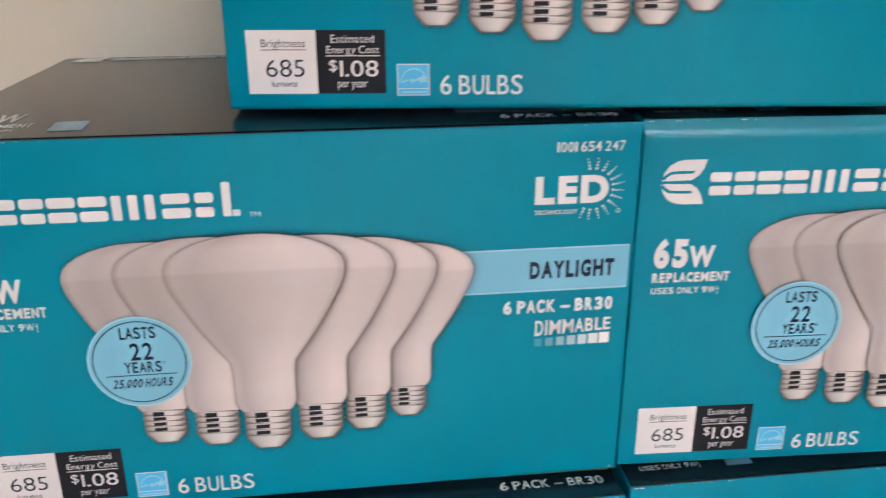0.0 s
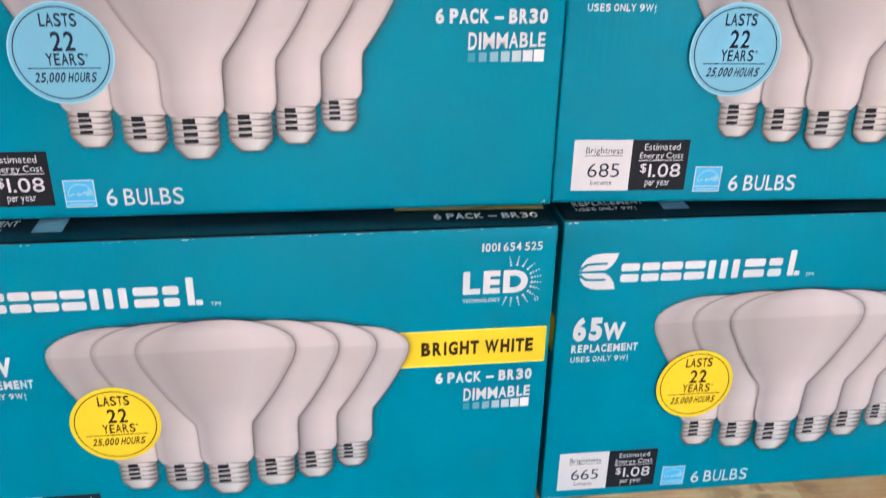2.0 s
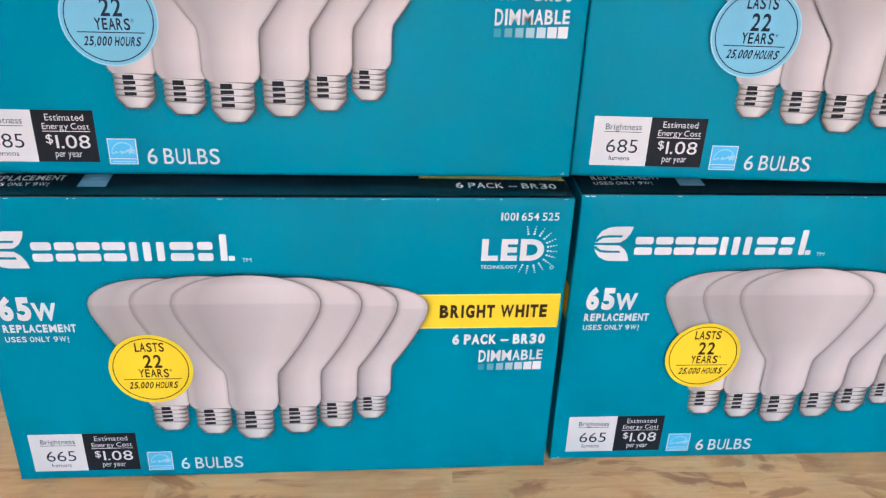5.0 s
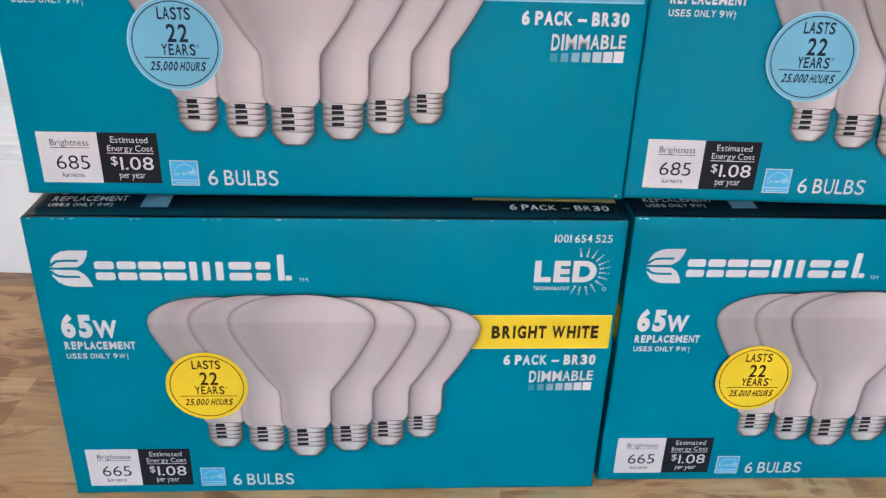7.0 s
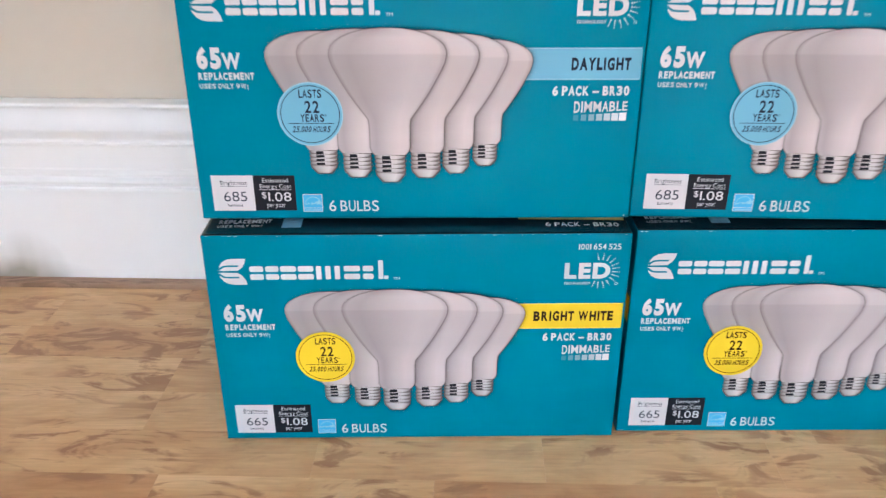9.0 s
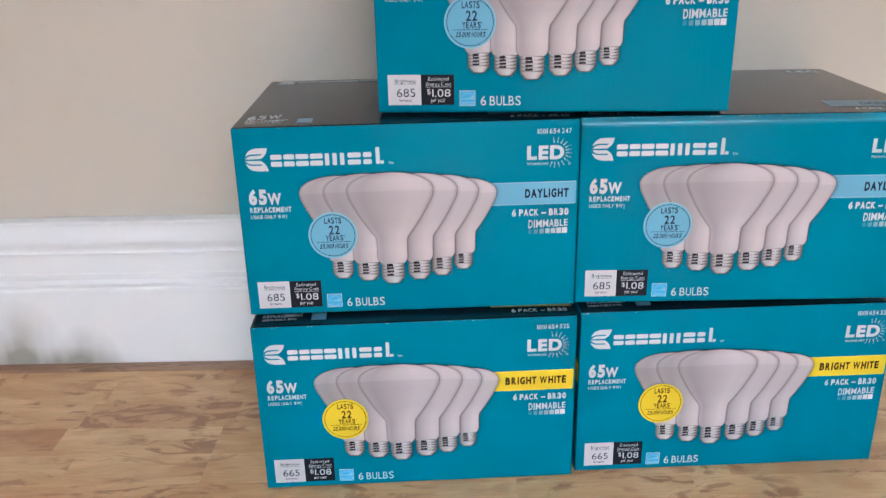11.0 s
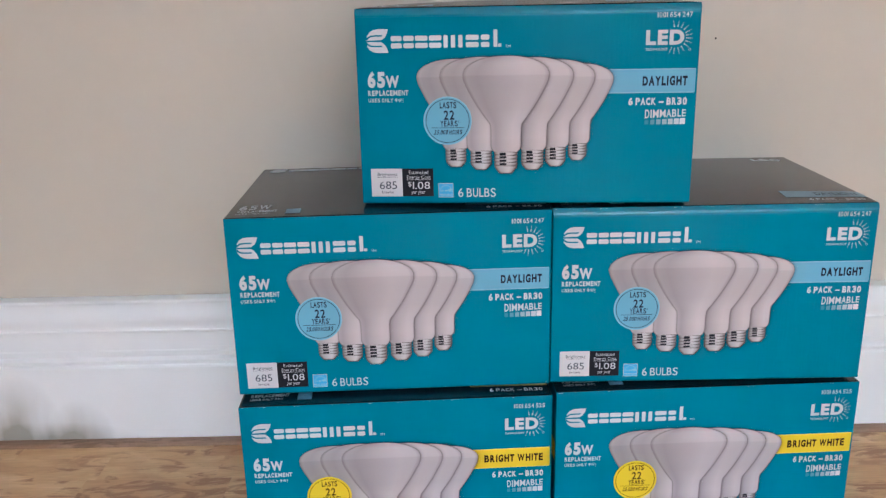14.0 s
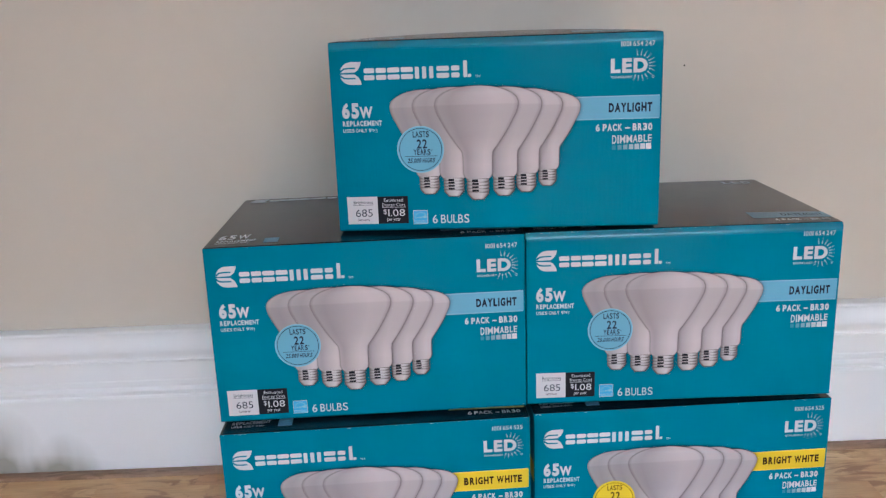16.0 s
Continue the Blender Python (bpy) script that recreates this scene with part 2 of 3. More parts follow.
def wood(name, island, light, mid, dark, fleck):
    m, n, l, b = material(name, mid, 0.42, spec=0.4)
    if island:
        g = n.new("ShaderNodeNewGeometry")
        rnd = g.outputs["Random Per Island"]
    else:
        g = n.new("ShaderNodeObjectInfo")
        rnd = g.outputs["Random"]
    c = n.new("ShaderNodeTexCoord")
    off = n.new("ShaderNodeVectorMath")
    off.operation = "MULTIPLY_ADD"
    comb = n.new("ShaderNodeCombineXYZ")
    for i in range(3):
        l.new(rnd, comb.inputs[i])
    l.new(comb.outputs[0], off.inputs[0])
    off.inputs[1].default_value = (7.3, 3.1, 5.7)
    geo = n.new("ShaderNodeNewGeometry")
    l.new(geo.outputs["Position"], off.inputs[2])

    def grain(sx, sy, scale, detail, dist):
        mp = n.new("ShaderNodeMapping")
        mp.inputs["Scale"].default_value = (sx, sy, 1)
        l.new(off.outputs[0], mp.inputs["Vector"])
        return noise_tex(n, l, mp.outputs["Vector"], scale, detail, 0.6, dist)

    body = ramp(n, l, rnd, [(0.0, dark), (0.22, mid), (0.5, light), (0.75, mid), (1.0, light)])
    soft = ramp(n, l, grain(9, 22, 1.0, 4, 0.8), [(0.3, (0.8, 0.7, 0.6)), (0.65, (1.05, 1.05, 1.05))])
    col = mix(n, l, body, soft, 1.0, "MULTIPLY")
    fine = ramp(n, l, grain(30, 420, 1.0, 3, 0.2), [(0.3, (0.88, 0.87, 0.85)), (0.7, (1.06, 1.06, 1.05))])
    col = mix(n, l, col, fine, 1.0, "MULTIPLY")
    blot = ramp(n, l, grain(13, 40, 1.0, 4, 1.6), [(0.52, (0, 0, 0)), (0.61, (0.9, 0.9, 0.9))])
    patch = ramp(n, l, grain(6, 10, 1.0, 2, 0.0), [(0.38, (0, 0, 0)), (0.52, (1, 1, 1))])
    col = mix(n, l, col, fleck, mix(n, l, blot, patch, 1.0, "MULTIPLY"))
    l.new(col, b.inputs["Base Color"])
    bump(n, l, grain(30, 420, 1.0, 3, 0.2), b, 0.1, 0.0004)
    return m


WALL_PAINT, TRIM_PAINT = wall_paint(), trim_paint()
LIGHT, MID, DARK, FLECK = (0.66, 0.44, 0.23), (0.61, 0.385, 0.19), (0.5, 0.28, 0.13), (0.31, 0.155, 0.068)
PLANK = wood("butcher_block_plank", False, LIGHT, MID, DARK, FLECK)
PLANKS = wood("butcher_block_rest", True, LIGHT, MID, DARK, FLECK)
SHOE = wood("stained_shoe_moulding", False, (0.35, 0.225, 0.15), (0.34, 0.215, 0.142), (0.325, 0.205, 0.135), (0.2, 0.12, 0.07))
CEILING_PAINT = board_material("ceiling_paint", (0.8, 0.79, 0.77), 0.85, 0.2)
GLASS, gn, gl, gb = material("window_glass", (1, 1, 1), 0.02)
gb.inputs["Transmission Weight"].default_value = 1.0
gb.inputs["IOR"].default_value = 1.45
HOLE = material("nail_hole_shade", (0.06, 0.05, 0.04), 0.9)[0]


# ---- mesh helpers ----
def link(name, bm, mat, parent=None, label=""):
    me = bpy.data.meshes.new(name)
    bm.to_mesh(me)
    bm.free()
    for m in (mat if isinstance(mat, (list, tuple)) else [mat]):
        me.materials.append(m)
    ob = new(name, me)
    if parent is not None:
        ob.parent = parent
    if label:
        ob["label"] = label
    return ob


def part(name, bm, mat, parent, label=""):
    return link(name, bm, mat, parent, label)


def add_box(bm, x0, x1, y0, y1, z0, z1, bevel=0.0, seg=2):
    r = bmesh.ops.create_cube(bm, size=1.0, matrix=Matrix.Translation(((x0 + x1) / 2, (y0 + y1) / 2, (z0 + z1) / 2)) @ Matrix.Diagonal((x1 - x0, y1 - y0, z1 - z0, 1)))
    if bevel:
        es = list({e for v in r["verts"] for e in v.link_edges})
        bmesh.ops.bevel(bm, geom=es, offset=bevel, segments=seg, profile=0.5, affect="EDGES")


def extruded(bm, profile, x0, x1, steps=1):
    """A closed (y, z) profile drawn along x."""
    rings = []
    for k in range(steps + 1):
        x = x0 + (x1 - x0) * k / steps
        rings.append([bm.verts.new((x, y, z)) for y, z in profile])
    n = len(profile)
    for a, b in zip(rings, rings[1:]):
        for i in range(n):
            bm.faces.new((a[i], a[(i + 1) % n], b[(i + 1) % n], b[i]))
    bm.faces.new(rings[0][::-1]), bm.faces.new(rings[-1])
    bmesh.ops.recalc_face_normals(bm, faces=bm.faces[:])


# ---- room ----
T = 0.12


def wall(name, boxes, label):
    bm = bmesh.new()
    for b in boxes:
        add_box(bm, *b)
    ob = link(name, bm, WALL_PAINT)
    ob.matrix_world = ROOM
    return tagged(ob, label, "wall", kind="structure")


north = wall("wall_north", [(X0 - T, X1 + T, WALL_Y, WALL_Y + T, 0, TOP)], "beige painted plaster wall behind the stacked cartons")
a0, a1, c0, c1 = WIN
b0, b1, d0, d1 = ADDED_WIN
wall("wall_south", [(X0 - T, a0, Y0 - T, Y0, 0, TOP), (a1, b0, Y0 - T, Y0, 0, TOP), (b1, X1 + T, Y0 - T, Y0, 0, TOP), (b0, b1, Y0 - T, Y0, 0, d0), (b0, b1, Y0 - T, Y0, d1, TOP), (a0, a1, Y0 - T, Y0, 0, c0), (a0, a1, Y0 - T, Y0, c1, TOP)], "beige painted wall with a window opening")
e0, e1, g0, g1 = WIN2
wall("wall_west", [(X0 - T, X0, Y0, e0, 0, TOP), (X0 - T, X0, e1, WALL_Y, 0, TOP), (X0 - T, X0, e0, e1, 0, g0), (X0 - T, X0, e0, e1, g1, TOP)], "beige painted side wall with a window opening")
wall("wall_east", [(X1, X1 + T, Y0, WALL_Y, 0, TOP)], "plain beige painted side wall")
bm = bmesh.new()
add_box(bm, X0 - T, X1 + T, Y0 - T, WALL_Y + T, TOP, TOP + T)
ceiling = link("ceiling", bm, CEILING_PAINT)
ceiling.matrix_world = ROOM
tagged(ceiling, "plain white painted ceiling", "ceiling", kind="structure")

bm = bmesh.new()
bmesh.ops.create_circle(bm, cap_ends=True, segments=10, radius=0.0011, matrix=pose(0.506, WALL_Y - 0.0006, 0.484, 90))
part("nail_hole", bm, HOLE, north, "small dark nail hole")


def window(name, m, w, h):
    """A white sash window in its opening; local x along the wall, z up, y outwards."""
    bm = bmesh.new()
    fr = 0.05
    for b in ((-w / 2, w / 2, 0.02, 0.09, 0, fr), (-w / 2, w / 2, 0.02, 0.09, h - fr, h), (-w / 2, -w / 2 + fr, 0.02, 0.09, fr, h - fr), (w / 2 - fr, w / 2, 0.02, 0.09, fr, h - fr), (-w / 2 + fr, w / 2 - fr, 0.03, 0.08, h / 2 - 0.02, h / 2 + 0.02)):
        add_box(bm, *b, 0.004, 1)
    top = new(name)
    top.matrix_world = m
    tagged(top, "white framed sash window with clear panes", "window", kind="structure")
    part("window_frame", bm, TRIM_PAINT, top)
    bm = bmesh.new()
    add_box(bm, -w / 2 - 0.04, w / 2 + 0.04, -0.05, 0.015, -0.03, -0.002, 0.004, 1)
    part("window_sill", bm, TRIM_PAINT, top)
    for z0, z1 in ((fr, h / 2 - 0.02), (h / 2 + 0.02, h - fr)):
        bm = bmesh.new()
        add_box(bm, -w / 2 + fr, w / 2 - fr, 0.052, 0.056, z0, z1)
        part("pane", bm, GLASS, top).visible_shadow = False
    return top


window("window_1", ROOM @ pose((a0 + a1) / 2, Y0, c0, 0, 0, 180), a1 - a0, c1 - c0)
window("window_3", ROOM @ pose((b0 + b1) / 2, Y0, d0, 0, 0, 180), b1 - b0, d1 - d0)
window("window_2", ROOM @ pose(X0, (e0 + e1) / 2, g0, 0, 0, 90), e1 - e0, g1 - g0)

# moulded baseboard: flat below, bead, recessed field, ogee and cap; heights in metres
BASE_Y = 0.2519
prof = [(WALL_Y - 0.0005, 0.003), (BASE_Y, 0.003), (BASE_Y, 0.1015), (BASE_Y + 0.001, 0.1035), (BASE_Y + 0.0036, 0.1045), (BASE_Y + 0.0036, 0.1065)]
prof += [(BASE_Y + 0.0036 - 0.003 * math.sin(math.pi * i / 8), 0.1065 + 0.0075 * i / 8) for i in range(1, 8)]
prof += [(BASE_Y + 0.0048, 0.1147), (BASE_Y + 0.0048, 0.1167), (BASE_Y + 0.0036, 0.1182), (BASE_Y + 0.0036, 0.1225), (BASE_Y + 0.0048, 0.124),
         (BASE_Y + 0.0048, 0.1462), (BASE_Y + 0.0036, 0.1477), (BASE_Y + 0.0036, 0.1495), (BASE_Y + 0.0058, 0.1505)]
for i in range(1, 17):
    t = i / 16
    ease = (1 - math.cos(math.pi * t / 0.4)) / 2 if t < 0.4 else (1 + math.cos(math.pi * (t - 0.4) / 0.6)) / 2
    prof.append((BASE_Y + 0.0062 - 0.0046 * ease, 0.1508 + 0.0336 * t))
prof += [(BASE_Y + 0.0022, 0.1852), (BASE_Y - 0.0012, 0.1862), (BASE_Y - 0.0018, 0.1882), (BASE_Y - 0.001, 0.19), (BASE_Y + 0.0012, 0.1906), (WALL_Y - 0.0005, 0.1906)]
bm = bmesh.new()
extruded(bm, prof, X0, X1)
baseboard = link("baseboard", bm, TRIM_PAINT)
baseboard.matrix_world = ROOM
tagged(baseboard, "tall white semi-gloss moulded baseboard with dim shadow blurs painted in", "baseboard", kind="structure")
bm = bmesh.new()
shoe = [(BASE_Y - 0.0005, 0.0), (BASE_Y - 0.0145, 0.0), (BASE_Y - 0.0143, 0.0028), (BASE_Y - 0.0128, 0.004), (BASE_Y - 0.009, 0.0046), (BASE_Y - 0.0005, 0.005)]
extruded(bm, shoe, X0, X1)
trim = link("trim", bm, SHOE)
trim.matrix_world = ROOM
tagged(trim, "narrow brown stained wooden shoe moulding", "moulding", kind="structure")


# ---- cartons ----
W, D, H = 0.2945, 0.2275, 0.1725
FOLD = 0.003                     # radius of the folded edges
BULGE = 0.0044


def rise(u, v):
    """Height of the bulged top panel at (u, v) metres from its front left corner."""
    return BULGE * max(0.0, math.sin(math.pi * min(1, max(0, u / W)))) ** 0.6 * max(0.0, math.sin(math.pi * min(1, max(0, v / D)))) ** 0.8


LAYER = 0.00011


def front(u, v, k):
    return (u / 1000, -k * LAYER, v / 1000)


def on_top(u, v, k):
    return (u / 1000, v / 1000, H + rise(u / 1000, v / 1000) + 0.0003 + k * LAYER)


def poly(bm, pts, k, at=front):
    bm.faces.new([bm.verts.new(at(u, v, k)) for u, v in pts])


def rect(bm, u0, v0, u1, v1, k, at=front):
    poly(bm, [(u0, v0), (u1, v0), (u1, v1), (u0, v1)], k, at)


def ring(bm, cu, cv, r0, r1, k, n=48):
    a = [(math.cos(2 * math.pi * i / n), math.sin(2 * math.pi * i / n)) for i in range(n)]
    inner = [bm.verts.new(front(cu + r0 * c, cv + r0 * s, k)) for c, s in a]
    outer = [bm.verts.new(front(cu + r1 * c, cv + r1 * s, k)) for c, s in a]
    for i in range(n):
        j = (i + 1) % n
        bm.faces.new((inner[i], outer[i], outer[j], inner[j]))


def disc(bm, cu, cv, r, k, n=40, at=front):
    poly(bm, [(cu + r * math.cos(2 * math.pi * i / n), cv + r * math.sin(2 * math.pi * i / n)) for i in range(n)], k, at)


def rounded(u0, v0, u1, v1, r, n=4):
    pts = []
    for cx, cy, a in ((u1 - r, v0 + r, -90), (u1 - r, v1 - r, 0), (u0 + r, v1 - r, 90), (u0 + r, v0 + r, 180)):
        for i in range(n + 1):
            t = radians(a + 90 * i / n)
            pts.append((cx + r * math.cos(t), cy + r * math.sin(t)))
    return pts


GLYPHS = {}
# letter widths of the condensed print, as shares of the cap height
WIDE = {"M": 0.6, "W": 0.68, "E": 0.39, "L": 0.37, "T": 0.42, "A": 0.5, "Y": 0.48, "V": 0.49, "K": 0.48, "I": 0.13, "*": 0.2, ",": 0.12, "\u2020": 0.2, "\u2013": 0.5, "0": 0.44, "2": 0.43}


def glyph(ch, bold):
    """Vertices, faces, width of one letter in the built-in font, its left side at 0."""
    key = (ch, bold)
    if key not in GLYPHS:
        cu = bpy.data.curves.new("lettering", "FONT")
        cu.body, cu.offset, cu.resolution_u, cu.dimensions, cu.fill_mode = ch, bold, 5, "2D", "FRONT"
        ob = new("lettering", cu)
        me = bpy.data.meshes.new_from_object(ob.evaluated_get(bpy.context.evaluated_depsgraph_get()))
        pts = [(v.co.x, v.co.y) for v in me.vertices]
        faces = [tuple(p.vertices) for p in me.polygons]
        x0, x1 = min(p[0] for p in pts), max(p[0] for p in pts)
        GLYPHS[key] = [(x - x0, y) for x, y in pts], faces, x1 - x0
        bpy.data.objects.remove(ob)
        bpy.data.meshes.remove(me)
        bpy.data.curves.remove(cu)
    return GLYPHS[key]


def lettering(string, bold, shear, narrow):
    """Vertices (0 to 1 each way) and faces of a string, set letter by letter."""
    pts, faces, pen = [], [], 0.0
    last = ""
    for ch in string:
        if ch == " ":
            pen, last = pen + (0.14 if narrow else 0.2), ""
            continue
        if narrow and last and (ch in "AYTV" or last in "AYTVL"):
            pen -= 0.05 if ch in "AYTV" and last in "AYTVL" else 0.025
        last = ch
        gp, gf, w = glyph(ch, bold * (0.75 if ch in "MWNK" else 1.0))
        k, base = WIDE.get(ch, 0.45) * 0.72 / w if narrow and ch != "1" else 1.0, len(pts)
        pts += [(pen + x * k + y * shear, y) for x, y in gp]
        faces += [tuple(i + base for i in f) for f in gf]
        pen += w * k + (0.075 if narrow else 0.085)
    x0, x1 = min(p[0] for p in pts), max(p[0] for p in pts)
    y0, y1 = min(p[1] for p in pts), max(p[1] for p in pts)
    return [((x - x0) / (x1 - x0), (y - y0) / (y1 - y0)) for x, y in pts], faces


def text(bm, string, u0, v0, u1, v1, k, bold=0.02, shear=0.0, at=front, taper=None, narrow=None):
    pts, faces = lettering(string, bold, shear, string.upper() == string if narrow is None else narrow)
    vs = []
    for x, y in pts:
        low = v0 if taper is None else v0 + taper * x
        vs.append(bm.verts.new(at(u0 + x * (u1 - u0), low + y * (v1 - low), k)))
    for f in faces:
        if len(set(f)) > 2:
            fa = bm.faces.new([vs[i] for i in f])
            fa.normal_update()
            n = fa.normal
            if (n.y > 0 if at is front else n.z < 0):
                fa.normal_flip()


def words(name, mat, parent, *rows, label=""):
    bm = bmesh.new()
    for r in rows:
        if isinstance(r, dict):
            text(bm, **r)
        else:
            text(bm, *r)
    return part(name, bm, mat, parent, label)


# half outline of a reflector bulb, neck foot at 0: half width, height (mm)
BULB = [(10.2, 0), (12.2, 2.2), (13.2, 5.0), (13.2, 12), (13.3, 20), (13.9, 24.5), (15.5, 27), (17.8, 30), (21.4, 35.2), (25.2, 40.9), (29.0, 47.4), (32.5, 54.0),
        (34.8, 58.4), (36.4, 62.4), (37.2, 66.6), (37.0, 69.2), (35.6, 72.6), (33.0, 75.2), (29.2, 77.6), (24.0, 79.9), (18.0, 81.6), (11.0, 82.8), (4.0, 83.3)]


def bulb_face(bm, cx, y0, sx, sy, k, grow=0.0, dx=0.0, dy=0.0):
    uvl = bm.loops.layers.uv.new("print")
    cols = 14
    rows = []
    top = BULB[-1][1]
    for i, (hw, h) in enumerate(BULB):
        hh = y0 + h * sy + (grow if i > len(BULB) - 6 else (-grow if i == 0 else 0))
        rows.append([(bm.verts.new(front(cx + dx + (2 * j / cols - 1) * (hw * sx + grow), hh + dy, k)), (j / cols, h / top)) for j in range(cols + 1)])
    for a, b in zip(rows, rows[1:]):
        for j in range(cols):
            q = (a[j], a[j + 1], b[j + 1], b[j])
            f = bm.faces.new([v for v, _ in q])
            for lp, (_, t) in zip(f.loops, q):
                lp[uvl].uv = t


def base_outline(cx, w, y1, y0, half_only=False):
    """Outline of the printed screw base: stepped threads, then the cone to the contact."""
    h, half = y1 - y0, w / 2
    right = []
    n = 4
    for i in range(n):
        t = y1 - h * 0.66 * i / n
        s = h * 0.66 / n
        right += [(half * 0.85, t), (half * 1.0, t - s * 0.22), (half * 1.0, t - s * 0.62), (half * 0.85, t - s * 0.84)]
    right += [(half * 0.97, y1 - h * 0.67), (half * 0.93, y1 - h * 0.73), (half * 0.76, y1 - h * 0.84), (half * 0.57, y1 - h * 0.955), (half * 0.5, y1 - h * 0.99), (half * 0.42, y0)]
    return right if half_only else [(cx - x, y) for x, y in right] + [(cx + x, y) for x, y in right[::-1]]


def base_face(bm, cx, w, y1, y0, k):
    uvl = bm.loops.layers.uv.new("print")
    rows = [[(bm.verts.new(front(cx + x * f, y, k)), ((f + 1) / 2, (y - y0) / (y1 - y0))) for f in (-1, -0.72, 0, 0.44, 0.76, 1)]
            for x, y in base_outline(cx, w, y1, y0, True)]
    for a, b in zip(rows, rows[1:]):
        for j in range(5):
            q = (a[j], b[j], b[j + 1], a[j + 1])
            f = bm.faces.new([v for v, _ in q])
            for lp, (_, t) in zip(f.loops, q):
                lp[uvl].uv = t


# printed bulbs, back to front: centre, foot of the neck, top, width scale, screw base width and its foot, layer
BULBS = [(86.2, 50.7, 128.9, 0.90, 17.6, 34.4, 2), (108.7, 48.7, 130.3, 0.952, 18.2, 31.8, 6), (193.7, 54.7, 123.6, 0.788, 15.6, 39.8, 2),
         (174.5, 51.6, 127.2, 0.876, 17.4, 34.6, 6), (154.3, 49.1, 129.4, 0.925, 18.9, 31.6, 10), (130.7, 47.7, 131.0, 1.0, 19.6, 28.6, 14)]


def soft_edge(bm, pts, width, k):
    """A band round a closed outline, mapped from 0 at the outline to 1 at its outer rim."""
    uvl = bm.loops.layers.uv.new("print")
    n = len(pts)
    inner, outer = [], []
    for i, (x, y) in enumerate(pts):
        (x0, y0), (x1, y1) = pts[i - 2], pts[(i + 2) % n]
        dx, dy = x1 - x0, y1 - y0
        m = math.hypot(dx, dy) or 1.0
        inner.append(bm.verts.new(front(x - dy / m * 0.4, y + dx / m * 0.4, k)))
        w = width * (1 + 0.45 * dy / m)
        outer.append(bm.verts.new(front(x + dy / m * w, y - dx / m * w, k)))
    for i in range(n):
        j = (i + 1) % n
        f = bm.faces.new((inner[i], outer[i], outer[j], inner[j]))
        for lp, t in zip(f.loops, (0, 1, 1, 0)):
            lp[uvl].uv = (0.5, t)


def printed_bulb(parent, cx, foot, top, s, bw, bfoot, k):
    sy = (top - foot) / BULB[-1][1]
    bm = bmesh.new()
    bulb_face(bm, cx, foot, s, sy, k + 2)
    b = part("printed_bulb", bm, BULB_INK, parent, "printed picture of a frosted white reflector bulb")
    bm = bmesh.new()
    bulb_face(bm, cx, foot, s, sy, k + 1, 0.2, 0.1, -0.1)
    poly(bm, [(x + (0.5 if x > cx else -0.5), y - 0.5) for x, y in base_outline(cx, bw, foot + 0.4, bfoot)], k + 0.5)
    part("outline", bm, OUTLINE_INK, b)
    side = [(x, y) for x, y in base_outline(0, bw, foot + 0.4, bfoot, True)[::-1]] + [(hw * s, foot + h2 * sy) for hw, h2 in BULB[1:]]
    bm = bmesh.new()
    soft_edge(bm, [(cx + x, y) for x, y in side] + [(cx - x, y) for x, y in side[::-1]], 3.2, k + 0.7)
    part("printed_halo", bm, HALO_INK, b)
    bm = bmesh.new()
    base_face(bm, cx, bw, foot + 0.4, bfoot, k + 1.5)
    part("screw_base", bm, BASE_INK, b)
    h = foot - bfoot
    bm = bmesh.new()
    for i in range(5):
        y = foot - h * 0.66 * i / 4
        poly(bm, [(cx - bw * 0.46, y + 0.1), (cx, y - 0.3), (cx + bw * 0.46, y - 0.85), (cx + bw * 0.46, y - 0.1), (cx, y - 0.05), (cx - bw * 0.46, y + 0.75)], k + 1.8)
    for i in range(4):
        y = foot - h * 0.66 * (i + 0.92) / 4
        poly(bm, [(cx + bw * 0.22, y - 0.25), (cx + bw * 0.5, y - 0.75), (cx + bw * 0.5, y + 0.5)], k + 1.9)
        poly(bm, [(cx - bw * 0.5, y + 0.65), (cx - bw * 0.5, y - 0.35), (cx - bw * 0.3, y + 0.1)], k + 1.9)
    part("thread_shade", bm, THREAD_INK, b)
    for i in range(4):
        y = foot - 0.8 - h * 0.66 * i / 4
        bm = bmesh.new()
        rect(bm, cx - bw * 0.28, y - h * 0.66 / 4 * (0.84 if i == 0 else 0.6), cx + bw * (0.0 if i == 0 else 0.03), y, k + 2.0)
        part("printed_slot", bm, BLACK_INK, b)


